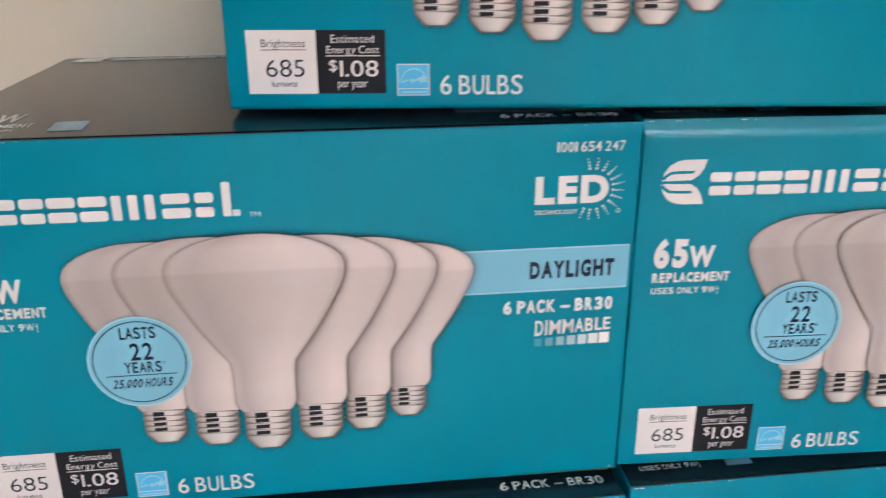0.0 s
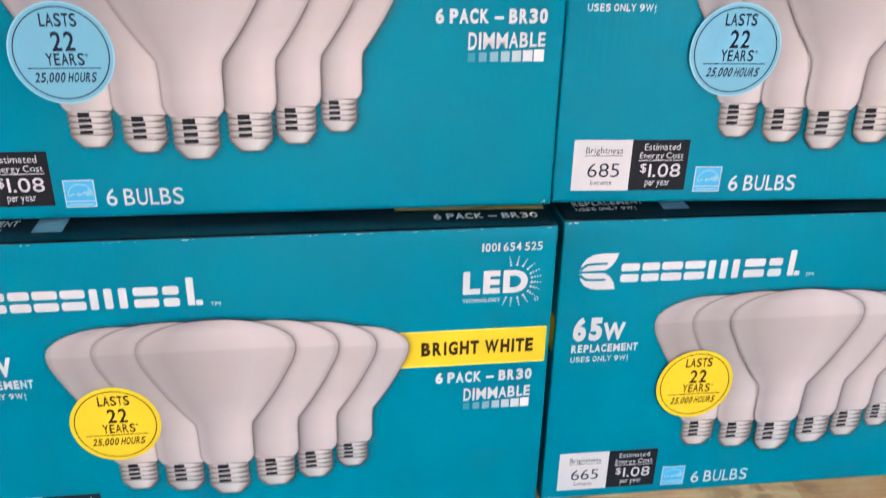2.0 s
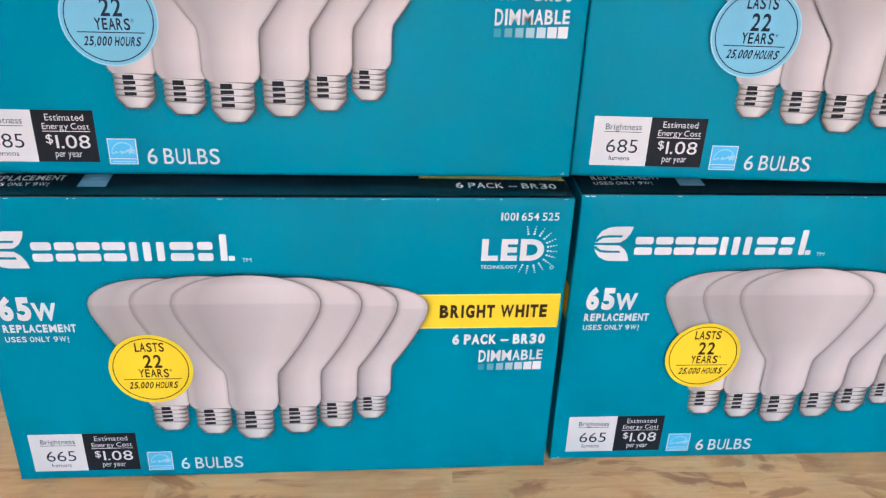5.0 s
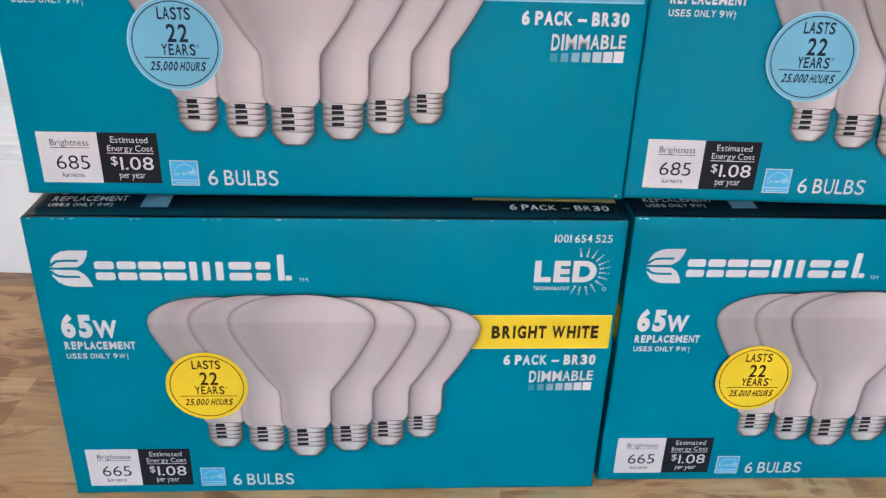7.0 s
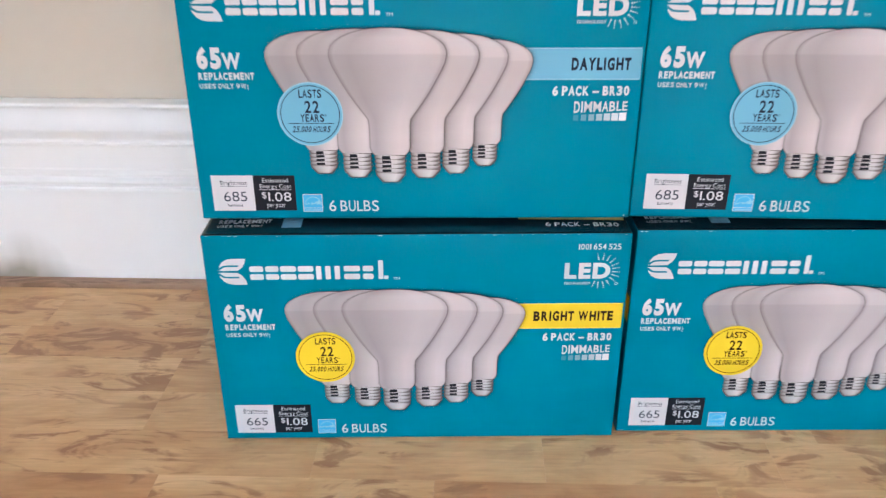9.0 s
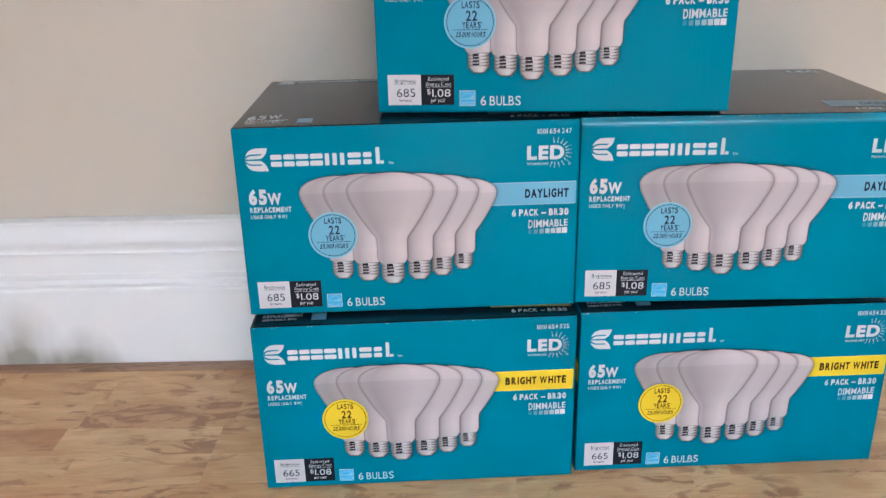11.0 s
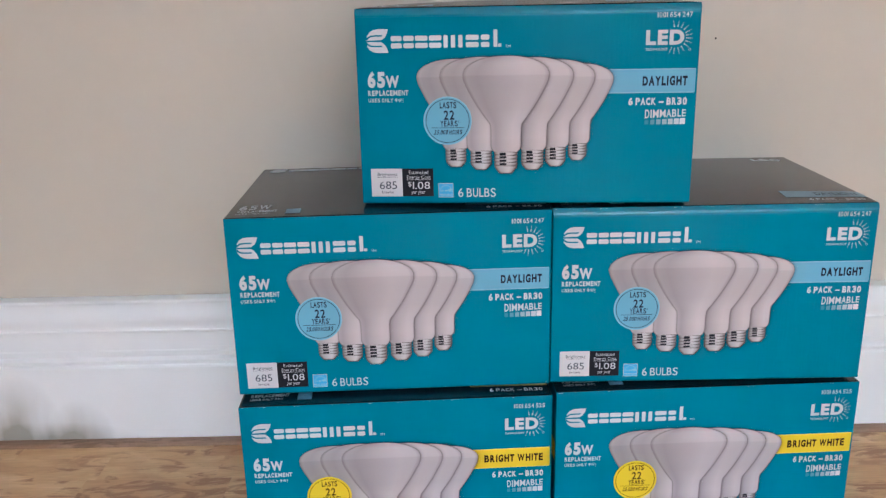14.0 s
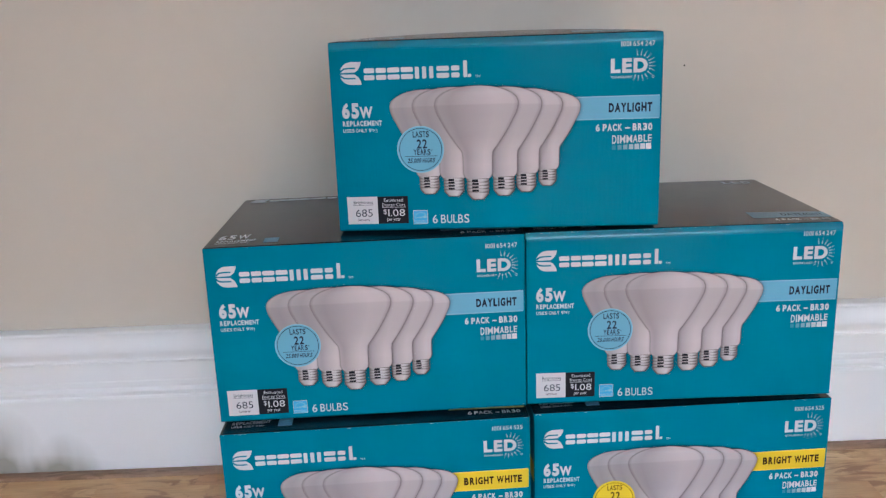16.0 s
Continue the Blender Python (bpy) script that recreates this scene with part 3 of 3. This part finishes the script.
def body_mesh(roll, mat):
    """Folded board body: a profile with rounded folds, its upper front rim rolled back by roll metres."""
    prof = [(FOLD * (1 - math.sin(a)), FOLD * (1 - math.cos(a))) for a in (math.pi / 2 * i / 4 for i in range(5))]
    z0, z1 = H - 0.0085, H - 0.0012
    prof += [(roll * (i / 9) ** 2, z0 + (z1 - z0) * i / 9) for i in range(10)]
    r = H - z1
    prof += [(roll + r * (0.25 * i / 4 + 0.75 * (i / 4) ** 2), z1 + r * math.sin(math.pi / 2 * i / 4)) for i in range(1, 5)]
    prof += [(D - FOLD, H), (D, H - FOLD), (D, FOLD), (D - FOLD, 0)]
    bm = bmesh.new()
    rings = []
    e = 0.0012
    for x, t in ((0, e), (e * 0.3, e * 0.3), (e, 0), (W - e, 0), (W - e * 0.3, e * 0.3), (W, e)):
        rings.append([bm.verts.new((x, min(D - t, max(y, t)) if 0.002 < z < H - 0.002 else y, min(H - t, max(z, t)))) for y, z in prof])
    n = len(prof)
    for a, b in zip(rings, rings[1:]):
        for i in range(n):
            bm.faces.new((a[i], a[(i + 1) % n], b[(i + 1) % n], b[i]))
    bm.faces.new(rings[0][::-1]), bm.faces.new(rings[-1])
    bmesh.ops.recalc_face_normals(bm, faces=bm.faces[:])
    for f in bm.faces:
        f.material_index = 1 if f.normal.z > 0.8 else 0
        f.smooth = len(f.verts) == 4
    me = bpy.data.meshes.new("carton_body")
    bm.to_mesh(me)
    bm.free()
    me.materials.append(mat)
    me.materials.append(NAVY)
    return me


def carton(kind):
    day = kind == "daylight"
    ink, pale = (BLUE_INK, PALE_BLUE_INK) if day else (YELLOW_INK, PALE_YELLOW_INK)
    dark = DARK_INK if day else BROWN_INK
    top = new("bulb_carton")
    top_body = new("carton_body", body_mesh(0.0006, TEAL))
    top_body.parent = top
    top_body["label"] = "glossy teal folded paperboard body"
    # bulged lid panel
    bm = bmesh.new()
    nu, nv, e = 24, 18, 0.0022
    g = [[bm.verts.new((e + (W - 2 * e) * i / nu, e + (D - 2 * e) * j / nv, H + 0.0002 + rise(e + (W - 2 * e) * i / nu, e + (D - 2 * e) * j / nv))) for i in range(nu + 1)] for j in range(nv + 1)]
    for j in range(nv):
        for i in range(nu):
            bm.faces.new((g[j][i], g[j][i + 1], g[j + 1][i + 1], g[j + 1][i])).smooth = True
    part("top_panel", bm, NAVY, top, "dark charcoal glossy lid panel")
    # coloured band, wrapping round the right side, and its pale edges
    def band(v0, v1, k, start):
        bm = bmesh.new()
        o = k * LAYER * 1000
        path = [(start, -o), (291.5, -o), (292.7, 0.23 - o), (293.7, 0.8 - o * 0.7), (294.3 + o, 1.8), (294.5 + o, 3.0), (294.5 + o, 220)]
        lo = [bm.verts.new((x / 1000, y / 1000, v0 / 1000)) for x, y in path]
        hi = [bm.verts.new((x / 1000, y / 1000, v1 / 1000)) for x, y in path]
        for i in range(len(path) - 1):
            bm.faces.new((lo[i], lo[i + 1], hi[i + 1], hi[i]))
        return bm

    bm = bmesh.new()
    lo = [bm.verts.new((-LAYER * 2, y / 1000, 0.0978)) for y in (2.6, 220)]
    hi = [bm.verts.new((-LAYER * 2, y / 1000, 0.1182)) for y in (2.6, 220)]
    bm.faces.new((lo[1], lo[0], hi[0], hi[1]))
    part("side_band", bm, ink, top)

    b = part("banner", band(97.7, 118.3, 1.4, 205), pale, top, "light blue colour banner" if day else "yellow colour banner")
    part("banner_field", band(98.4, 117.6, 1.9, 205), ink, b)
    if day:
        words("banner_text", dark, b, ("DAYLIGHT", 248.0, 103.8, 286.0, 112.1, 3, 0.05))
    else:
        words("banner_text", dark, b, ("BRIGHT WHITE", 229.3, 104.0, 286.0, 112.1, 3, 0.05))
    words("stock_number", WHITE_INK, top, ("1001 654 247" if day else "1001 654 525", 257.9, 160.5, 287.2, 164.9, 2, 0.012))
    # technology mark: letters, small line, dotted rays
    led = words("technology_mark", WHITE_INK, top, dict(string="LED", u0=249.2, v0=138.0, u1=281.1, v1=150.3, k=3, bold=0.05, narrow=False), label="white printed lettering")
    words("technology_line", WHITE_INK, led, dict(string="TECHNOLOGY", u0=249.2, v0=133.4, u1=268.0, v1=135.4, k=2, bold=0.02, narrow=False))
    cu, cv = 274.0, 144.0
    for a in (100, 82, 64, 46, 28, 12, -4, -20, -38, -58, -76, -94, -110):
        bm = bmesh.new()
        for i in range(4):
            r = 9.2 + 1.5 * i + 0.8 * abs(math.sin(radians(a)))
            disc(bm, cu + r * 0.98 * math.cos(radians(a)), cv + r * 0.92 * math.sin(radians(a)), 0.62 - 0.1 * i, 2, 8)
        part("dotted_ray", bm, WHITE_INK, led)
    bm = bmesh.new()
    ring(bm, 286.0, 134.0, 0.75, 1.05, 2, 14)
    part("registered_sign", bm, WHITE_INK, led)
    # pack size and dimmer scale
    words("pack_text", WHITE_INK, top, ("6 PACK \u2013 BR30", 236.7, 87.3, 286.5, 93.9, 2, 0.048))
    dim = words("dimmer_text", WHITE_INK, top, dict(string="DIMMABLE", u0=251.4, v0=75.8, u1=286.2, v1=83.5, k=2, bold=0.022, taper=1.5))
    for i in range(7):
        f = 0.05 + 0.95 * (i / 6) ** 1.25
        m = bpy.data.materials.get("dimmer_ink_%d" % i) or board_material("dimmer_ink_%d" % i, tuple(a + (b2 - a) * min(1, f) for a, b2 in zip((0.015, 0.2, 0.28), (0.64, 0.61, 0.635))), 0.38, 0.12)
        bm = bmesh.new()
        u = 251.3 + i * 5.0
        wd = 3.3 + i * 0.22
        poly(bm, [(u, 70.6), (u + wd, 70.6), (u + wd, 74.5 + i * 0.24), (u, 74.4 + i * 0.24)], 2)
        part("dimmer_square", bm, m, dim)
    # brand: a leaf-like mark and plain bars
    bm = bmesh.new()
    up = [(10.4, 147.1), (11.2, 150.6), (13.4, 153.8), (16.8, 155.7), (20.5, 156.3), (29.6, 156.3), (28.6, 152.6), (26.6, 149.4), (23.6, 147.2), (15.5, 147.0), (13.4, 146.9)]
    up = [(u - 0.6, v - 1.3) for u, v in up]
    poly(bm, up[::-1], 2)
    poly(bm, [(u - 0.2, 290.0 - v) for u, v in up], 2)
    mark = part("brand_mark", bm, WHITE_INK, top, "white plain leaf-shaped mark")
    bm = bmesh.new()
    path = [((10.2, 147.8), (11.4, 147.2)), ((11.2, 149.5), (12.4, 148.5)), ((13.8, 151.1), (14.4, 149.8)), ((18.0, 151.4), (18.0, 150.1)), ((24.6, 151.4), (24.0, 150.1))]
    for flip in (False, True):
        q = [[(u - 0.8, 291.3 - v) if flip else (u - 0.6, v - 1.3) for u, v in pair] for pair in path]
        for a, b in zip(q, q[1:]):
            f = [a[0], b[0], b[1], a[1]]
            poly(bm, f if flip else f[::-1], 3)
    part("mark_slit", bm, TEAL, mark)
    bars = new("brand_name")
    bars.parent = top
    for u0, u1, v1 in ((31.1, 40.6, 149.1), (42.0, 51.2, 149.1), (52.3, 63.2, 149.1), (64.4, 75.2, 149.1), (77.0, 94.2, 149.1), (96.2, 107.3, 149.1), (109.3, 116.6, 149.1), (118.2, 126.9, 153.2)):
        bm = bmesh.new()
        mid = 143.9
        if u1 - u0 > 14:
            for q in range(3):
                poly(bm, rounded(u0 + q * 6.4, 138.7, u0 + q * 6.4 + 3.6, v1, 0.8), 2)
        elif v1 > 150:
            poly(bm, rounded(u0 + 1.9, 138.7, u0 + 5.2, v1, 0.6), 2)
            poly(bm, rounded(u0 + 5.6, 138.7, u1, 141.4, 0.6), 2)
        else:
            poly(bm, rounded(u0, 138.7, u1, mid - 0.9, 1.3), 2)
            poly(bm, rounded(u0, mid + 0.9, u1, v1, 1.3), 2)
        part("brand_bar", bm, WHITE_INK, bars)
    words("trade_mark_sign", WHITE_INK, bars, ("TM", 130.4, 138.1, 134.8, 140.1, 2, 0.0))
    # wattage
    words("wattage_text", WHITE_INK, top, ("65", 9.4, 105.0, 24.8, 119.3, 2, 0.055), ("W", 25.3, 105.0, 37.2, 115.4, 2, 0.055))
    words("replacement_text", WHITE_INK, top, ("REPLACEMENT", 9.4, 98.0, 45.0, 102.8, 2, 0.045))
    words("usage_text", WHITE_INK, top, ("USES ONLY 9W\u2020", 9.4, 91.4, 40.7, 95.6, 2, 0.02))
    for b in BULBS:
        printed_bulb(top, *b)
    # round badge
    bm = bmesh.new()
    disc(bm, 79.4, 75.6, 21.4, 17.5, 56)
    badge = part("badge", bm, pale if day else YELLOW_INK, top, "round light blue badge" if day else "round yellow badge")
    bm = bmesh.new()
    disc(bm, 79.4, 75.6, 20.7, 18.0, 56)
    part("badge_field", bm, ink, badge)
    bm = bmesh.new()
    ring(bm, 79.4, 75.6, 18.9, 19.4, 18.6, 56)
    rect(bm, 64.9, 69.3, 94.4, 69.75, 18.6)
    part("badge_ring", bm, dark, badge)
    words("badge_text", dark, badge, ("LASTS", 72.7, 86.6, 87.4, 92.2, 18.6, 0.02), ("22", 76.1, 76.6, 85.4, 84.8, 18.6, 0.02), ("YEARS", 72.9, 70.6, 88.3, 75.9, 18.6, 0.02), ("*", 88.7, 74.0, 90.0, 75.9, 18.6, 0.0),
          ("25,000 HOURS", 67.0, 62.8, 92.4, 67.8, 18.6, 0.025, 0.22))
    # brightness and cost label
    lab = new("energy_label")
    lab.parent = top
    bm = bmesh.new()
    rect(bm, 8.8, 7.0, 37.2, 32.7, 2)
    white = part("white_field", bm, WHITE_INK, lab)
    bm = bmesh.new()
    rect(bm, 37.2, 7.0, 65.4, 32.7, 2)
    black = part("black_field", bm, BLACK_INK, lab)
    bm = bmesh.new()
    rect(bm, 14.4, 24.7, 33.0, 25.0, 3)
    text(bm, "Brightness", 14.8, 24.9, 32.8, 29.1, 3, 0.0)
    text(bm, "685" if day else "665", 16.3, 13.9, 32.0, 21.0, 3, -0.004, narrow=False)
    text(bm, "lumens", 18.3, 9.9, 28.7, 12.4, 3, 0.0)
    part("brightness_text", bm, DARK_INK, lab)
    bm = bmesh.new()
    rect(bm, 41.0, 22.2, 63.0, 22.55, 3)
    text(bm, "Estimated", 43.3, 27.6, 60.8, 30.8, 3, -0.004)
    text(bm, "Energy Cost", 41.4, 22.4, 62.9, 26.4, 3, -0.004)
    text(bm, "$", 42.2, 15.6, 45.3, 20.8, 3, 0.0, narrow=False)
    text(bm, "1.08", 46.6, 13.9, 62.2, 20.5, 3, 0.0, narrow=False)
    text(bm, "per year", 45.4, 8.4, 57.7, 11.9, 3, -0.004)
    part("cost_text", bm, WHITE_INK, lab)
    # efficiency mark: framed square with an arc, plain
    bm = bmesh.new()
    rect(bm, 69.9, 6.0, 83.3, 19.0, 1.4)
    eff = part("efficiency_mark", bm, WHITE_INK, top, "small framed light blue square mark")
    bm = bmesh.new()
    rect(bm, 70.3, 9.0, 82.9, 18.6, 2)
    rect(bm, 70.3, 6.4, 82.9, 8.7, 2)
    part("mark_field", bm, MARK_BLUE, eff)
    bm = bmesh.new()
    n = 16
    arc = [(76.9 + 5.6 * math.cos(math.pi * i / n), 11.4 + 5.9 * math.sin(math.pi * i / n)) for i in range(n + 1)]
    arc2 = [(76.9 + 5.2 * math.cos(math.pi * i / n), 11.4 + 5.4 * math.sin(math.pi * i / n)) for i in range(n + 1)]
    for i in range(n):
        poly(bm, [arc[i], arc[i + 1], arc2[i + 1], arc2[i]], 3)
    for i in range(7):
        poly(bm, rounded(71.8 + i * 1.25, 11.3 + (i % 3) * 0.4, 72.9 + i * 1.25, 12.0 + (i % 2) * 0.5 + i * 0.18, 0.2, 2), 3)
    star = [(80.6 + (2.1 if i % 2 == 0 else 0.95) * math.sin(math.pi * i / 5), 12.9 + (2.1 if i % 2 == 0 else 0.95) * math.cos(math.pi * i / 5)) for i in range(10)]
    poly(bm, star[::-1], 3.3)
    rect(bm, 71.6, 7.1, 82.2, 7.8, 3)
    part("mark_print", bm, PALE_BLUE_INK, eff)
    words("count_text", WHITE_INK, top, ("6 BULBS", 87.8, 6.3, 121.8, 14.4, 2, 0.004))
    # lid print
    lid = on_top
    w = words("lid_wattage", GREY_INK, top, dict(string="65W", u0=9, v0=26.5, u1=38, v1=42, k=1, bold=0.03, at=lid))
    words("lid_replacement", GREY_INK, w, dict(string="REPLACEMENT", u0=9, v0=17.8, u1=45.5, v1=23.6, k=1, bold=0.02, at=lid))
    words("lid_usage", GREY_INK, w, dict(string="USES ONLY 9W\u2020", u0=9, v0=10.6, u1=40, v1=15.4, k=1, bold=0.008, at=lid))
    bm = bmesh.new()
    rect(bm, 53.6, 10.4, 67.0, 24.6, 1, lid)
    m2 = part("lid_mark", bm, LID_BLUE, top, "small light blue square mark")
    bm = bmesh.new()
    rect(bm, 54.2, 15.4, 66.4, 15.9, 2, lid)
    poly(bm, [(56, 18), (63, 19), (65, 21), (59, 20)], 2, lid)
    part("mark_print", bm, PALE_BLUE_INK, m2)
    bm = bmesh.new()
    for i in range(6):
        rect(bm, 218 + i * 12.4, 21.0, 218 + (i + 1) * 12.4, 42.0, 1, lid)
    lb = part("lid_banner", bm, LID_BLUE if day else LID_YELLOW, top)
    words("lid_banner_text", dark, lb, dict(string="DAYLIGHT" if day else "BRIGHT WHITE", u0=248 if day else 234, v0=27, u1=288, v1=36, k=2.5, bold=0.012, at=lid))
    words("lid_pack_text", GREY_INK, top, dict(string="6 PACK \u2013 BR30", u0=236, v0=10.5, u1=287, v1=16.5, k=1, bold=0.014, at=lid))
    words("lid_technology_mark", GREY_INK, top, dict(string="LED", u0=249, v0=198.5, u1=281, v1=211.5, k=1, bold=0.03, at=lid))
    bm = bmesh.new()
    poly(bm, [(9, 208), (14, 202), (29, 202), (26, 210), (29, 220), (15, 220)], 1, lid)
    lid_mark = part("lid_brand_mark", bm, GREY_INK, top)
    for u0, u1 in ((31.4, 41.6), (42.4, 51.8), (52.6, 64.4), (65.4, 76.8), (78.2, 95.2), (97.0, 107.6), (109.4, 117.4), (118.6, 127.8)):
        lb = bmesh.new()
        poly(lb, rounded(u0, 205, u1, 215, 1.2), 1, lid)
        part("lid_brand_bar", lb, GREY_INK, lid_mark)
    return top


def scuffs(parent, seed, count, spots):
    """Bare board showing where the upper front fold is rubbed through."""
    rnd = random.Random(seed)
    bm = bmesh.new()
    marks = [(u, rnd.uniform(0.7, 1.7), rnd.uniform(0.45, 0.9)) for u in spots] + [(u0 + rnd.gauss(0, 9), rnd.uniform(0.15, 0.9), rnd.uniform(0.12, 0.42)) for u0 in [rnd.uniform(10, 284) for _ in range(count)] for _ in range(7)]
    for u, w, h in marks:
        u, n = min(291.0, max(3.0, u)), 7
        pts = []
        for i in range(n):
            a = 2 * math.pi * i / n
            r = rnd.uniform(0.6, 1.1)
            pts.append((u + w * r * math.cos(a), h * r * math.sin(a)))
        # lies on the rounded fold, half way between front and lid
        bm.faces.new([bm.verts.new((p / 1000, 0.00088 - 0.0001 - q * 0.0007, H - 0.00088 + 0.0001 - q * 0.0004)) for p, q in pts])
    tagged(part("worn_fold", bm, KRAFT, parent, "pale bare board at the rubbed fold"), kind="stuff")


def worn_corner(parent, seed, u, v, spread, count):
    """Small bare specks where a lower corner of the front panel is knocked."""
    rnd = random.Random(seed)
    bm = bmesh.new()
    for _ in range(count):
        cu, cv, r = u + rnd.gauss(0, spread), v + abs(rnd.gauss(0, 0.7)), rnd.uniform(0.12, 0.34)
        poly(bm, [(min(293.0, max(1.4, cu + r * 1.5 * math.cos(a) * rnd.uniform(0.6, 1))), cv + r * math.sin(a) * rnd.uniform(0.6, 1)) for a in (2 * math.pi * i / 7 for i in range(7))], 0.6 + 0.02 * _)
    tagged(part("worn_corner", bm, KRAFT, parent, "pale bare specks at a knocked lower corner"), kind="stuff")


day = carton("daylight")
white = carton("bright white")
Z1, Z2 = H + BULGE, 2 * (H + BULGE)
day.matrix_world = pose(-0.0012, 0.0168, Z1, 0, 0, 0.67)
white.matrix_world = pose(0, 0, 0, 0, 0, 1.1)
white_b = copy_thing(white, pose(0.2990, 0.0124, -0.0010, 0, 0, 0.65))
day_b = copy_thing(day, pose(0.2943, 0.0226, Z1, 0, 0, -2.01))
day_c = copy_thing(day, pose(0.1221, 0.0426, Z2, 0, 0, -5.87))
G = "stacked bulb cartons"
tagged(white, "teal paperboard bulb carton, yellow banner, scuffed fold, on wooden floor", "carton", G)
tagged(white_b, "glossy teal paperboard bulb carton with yellow banner, standing on wooden floor", "carton", G)
tagged(day, "glossy teal paperboard bulb carton with light blue banner, resting on another", "carton", G)
tagged(day_b, "glossy teal bulb carton with light blue banner, on another carton", "carton", G)
tagged(day_c, "glossy teal bulb carton with light blue banner, topmost, turned slightly", "carton", G)
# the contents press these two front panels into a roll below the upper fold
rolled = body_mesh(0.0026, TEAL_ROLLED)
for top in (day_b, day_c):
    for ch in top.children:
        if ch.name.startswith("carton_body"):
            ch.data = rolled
worn_corner(day, 21, 290.5, 1.6, 1.0, 5)
worn_corner(white_b, 22, 3.0, 2.2, 1.0, 5)
scuffs(white, 3, 12, (4, 20, 24, 52, 55, 122, 200, 290))
scuffs(white_b, 5, 8, (3, 6))
scuffs(day, 8, 5, ())
scuffs(day_b, 9, 6, ())

# ---- floor: glued wooden strips ----
floor = new("floor")
floor.matrix_world = ROOM
tagged(floor, "tan hardwood strip floor of short glued planks with brown figure", "floor", kind="structure")
bm = bmesh.new()
add_box(bm, X0 - T, X1 + T, Y0 - T, WALL_Y + T, -0.06, -0.012)
part("subfloor", bm, SHOE, floor)
rnd = random.Random(11)
STRIP, GAP = 0.0506, 0.00006
NEAR = (-0.75, 1.15, -0.28)      # planks within this stretch are separate pieces
rest_v, rest_f = [], []
shared = {}


def plank_mesh(length):
    if length not in shared:
        bm = bmesh.new()
        add_box(bm, 0, length - GAP, 0, STRIP - GAP, -0.012, 0, 0.0001, 1)
        me = bpy.data.meshes.new("plank")
        bm.to_mesh(me)
        bm.free()
        me.materials.append(PLANK)
        shared[length] = me
    return shared[length]


row = 0
y = 0.2159 + STRIP - 0.003
while y > Y0:
    y -= STRIP
    if y < Y0:
        break
    x, first = X0, rnd.choice((0.05, 0.08, 0.12, 0.16, 0.2))
    while x < X1 - 0.001:
        length = round(min(first or rnd.choice((0.11, 0.14, 0.17, 0.2, 0.24, 0.28)), X1 - x), 4)
        first = 0
        if NEAR[0] < x + length and x < NEAR[1] and y > NEAR[2]:
            p = new("plank", plank_mesh(length))
            p.parent = floor
            p.location = (x, y, 0)
        else:
            i = len(rest_v)
            l2, s2 = length - GAP, STRIP - GAP
            rest_v += [(x, y, 0), (x + l2, y, 0), (x + l2, y + s2, 0), (x, y + s2, 0), (x, y, -0.012), (x + l2, y, -0.012), (x + l2, y + s2, -0.012), (x, y + s2, -0.012)]
            rest_f += [(i, i + 1, i + 2, i + 3), (i, i + 4, i + 5, i + 1), (i + 1, i + 5, i + 6, i + 2), (i + 2, i + 6, i + 7, i + 3), (i + 3, i + 7, i + 4, i)]
        x += length
me = bpy.data.meshes.new("far_planks")
me.from_pydata(rest_v, [], rest_f)
me.materials.append(PLANKS)
far = new("far_planks", me)
far.parent = floor
tagged(far, "further wooden floor strips", kind="stuff")
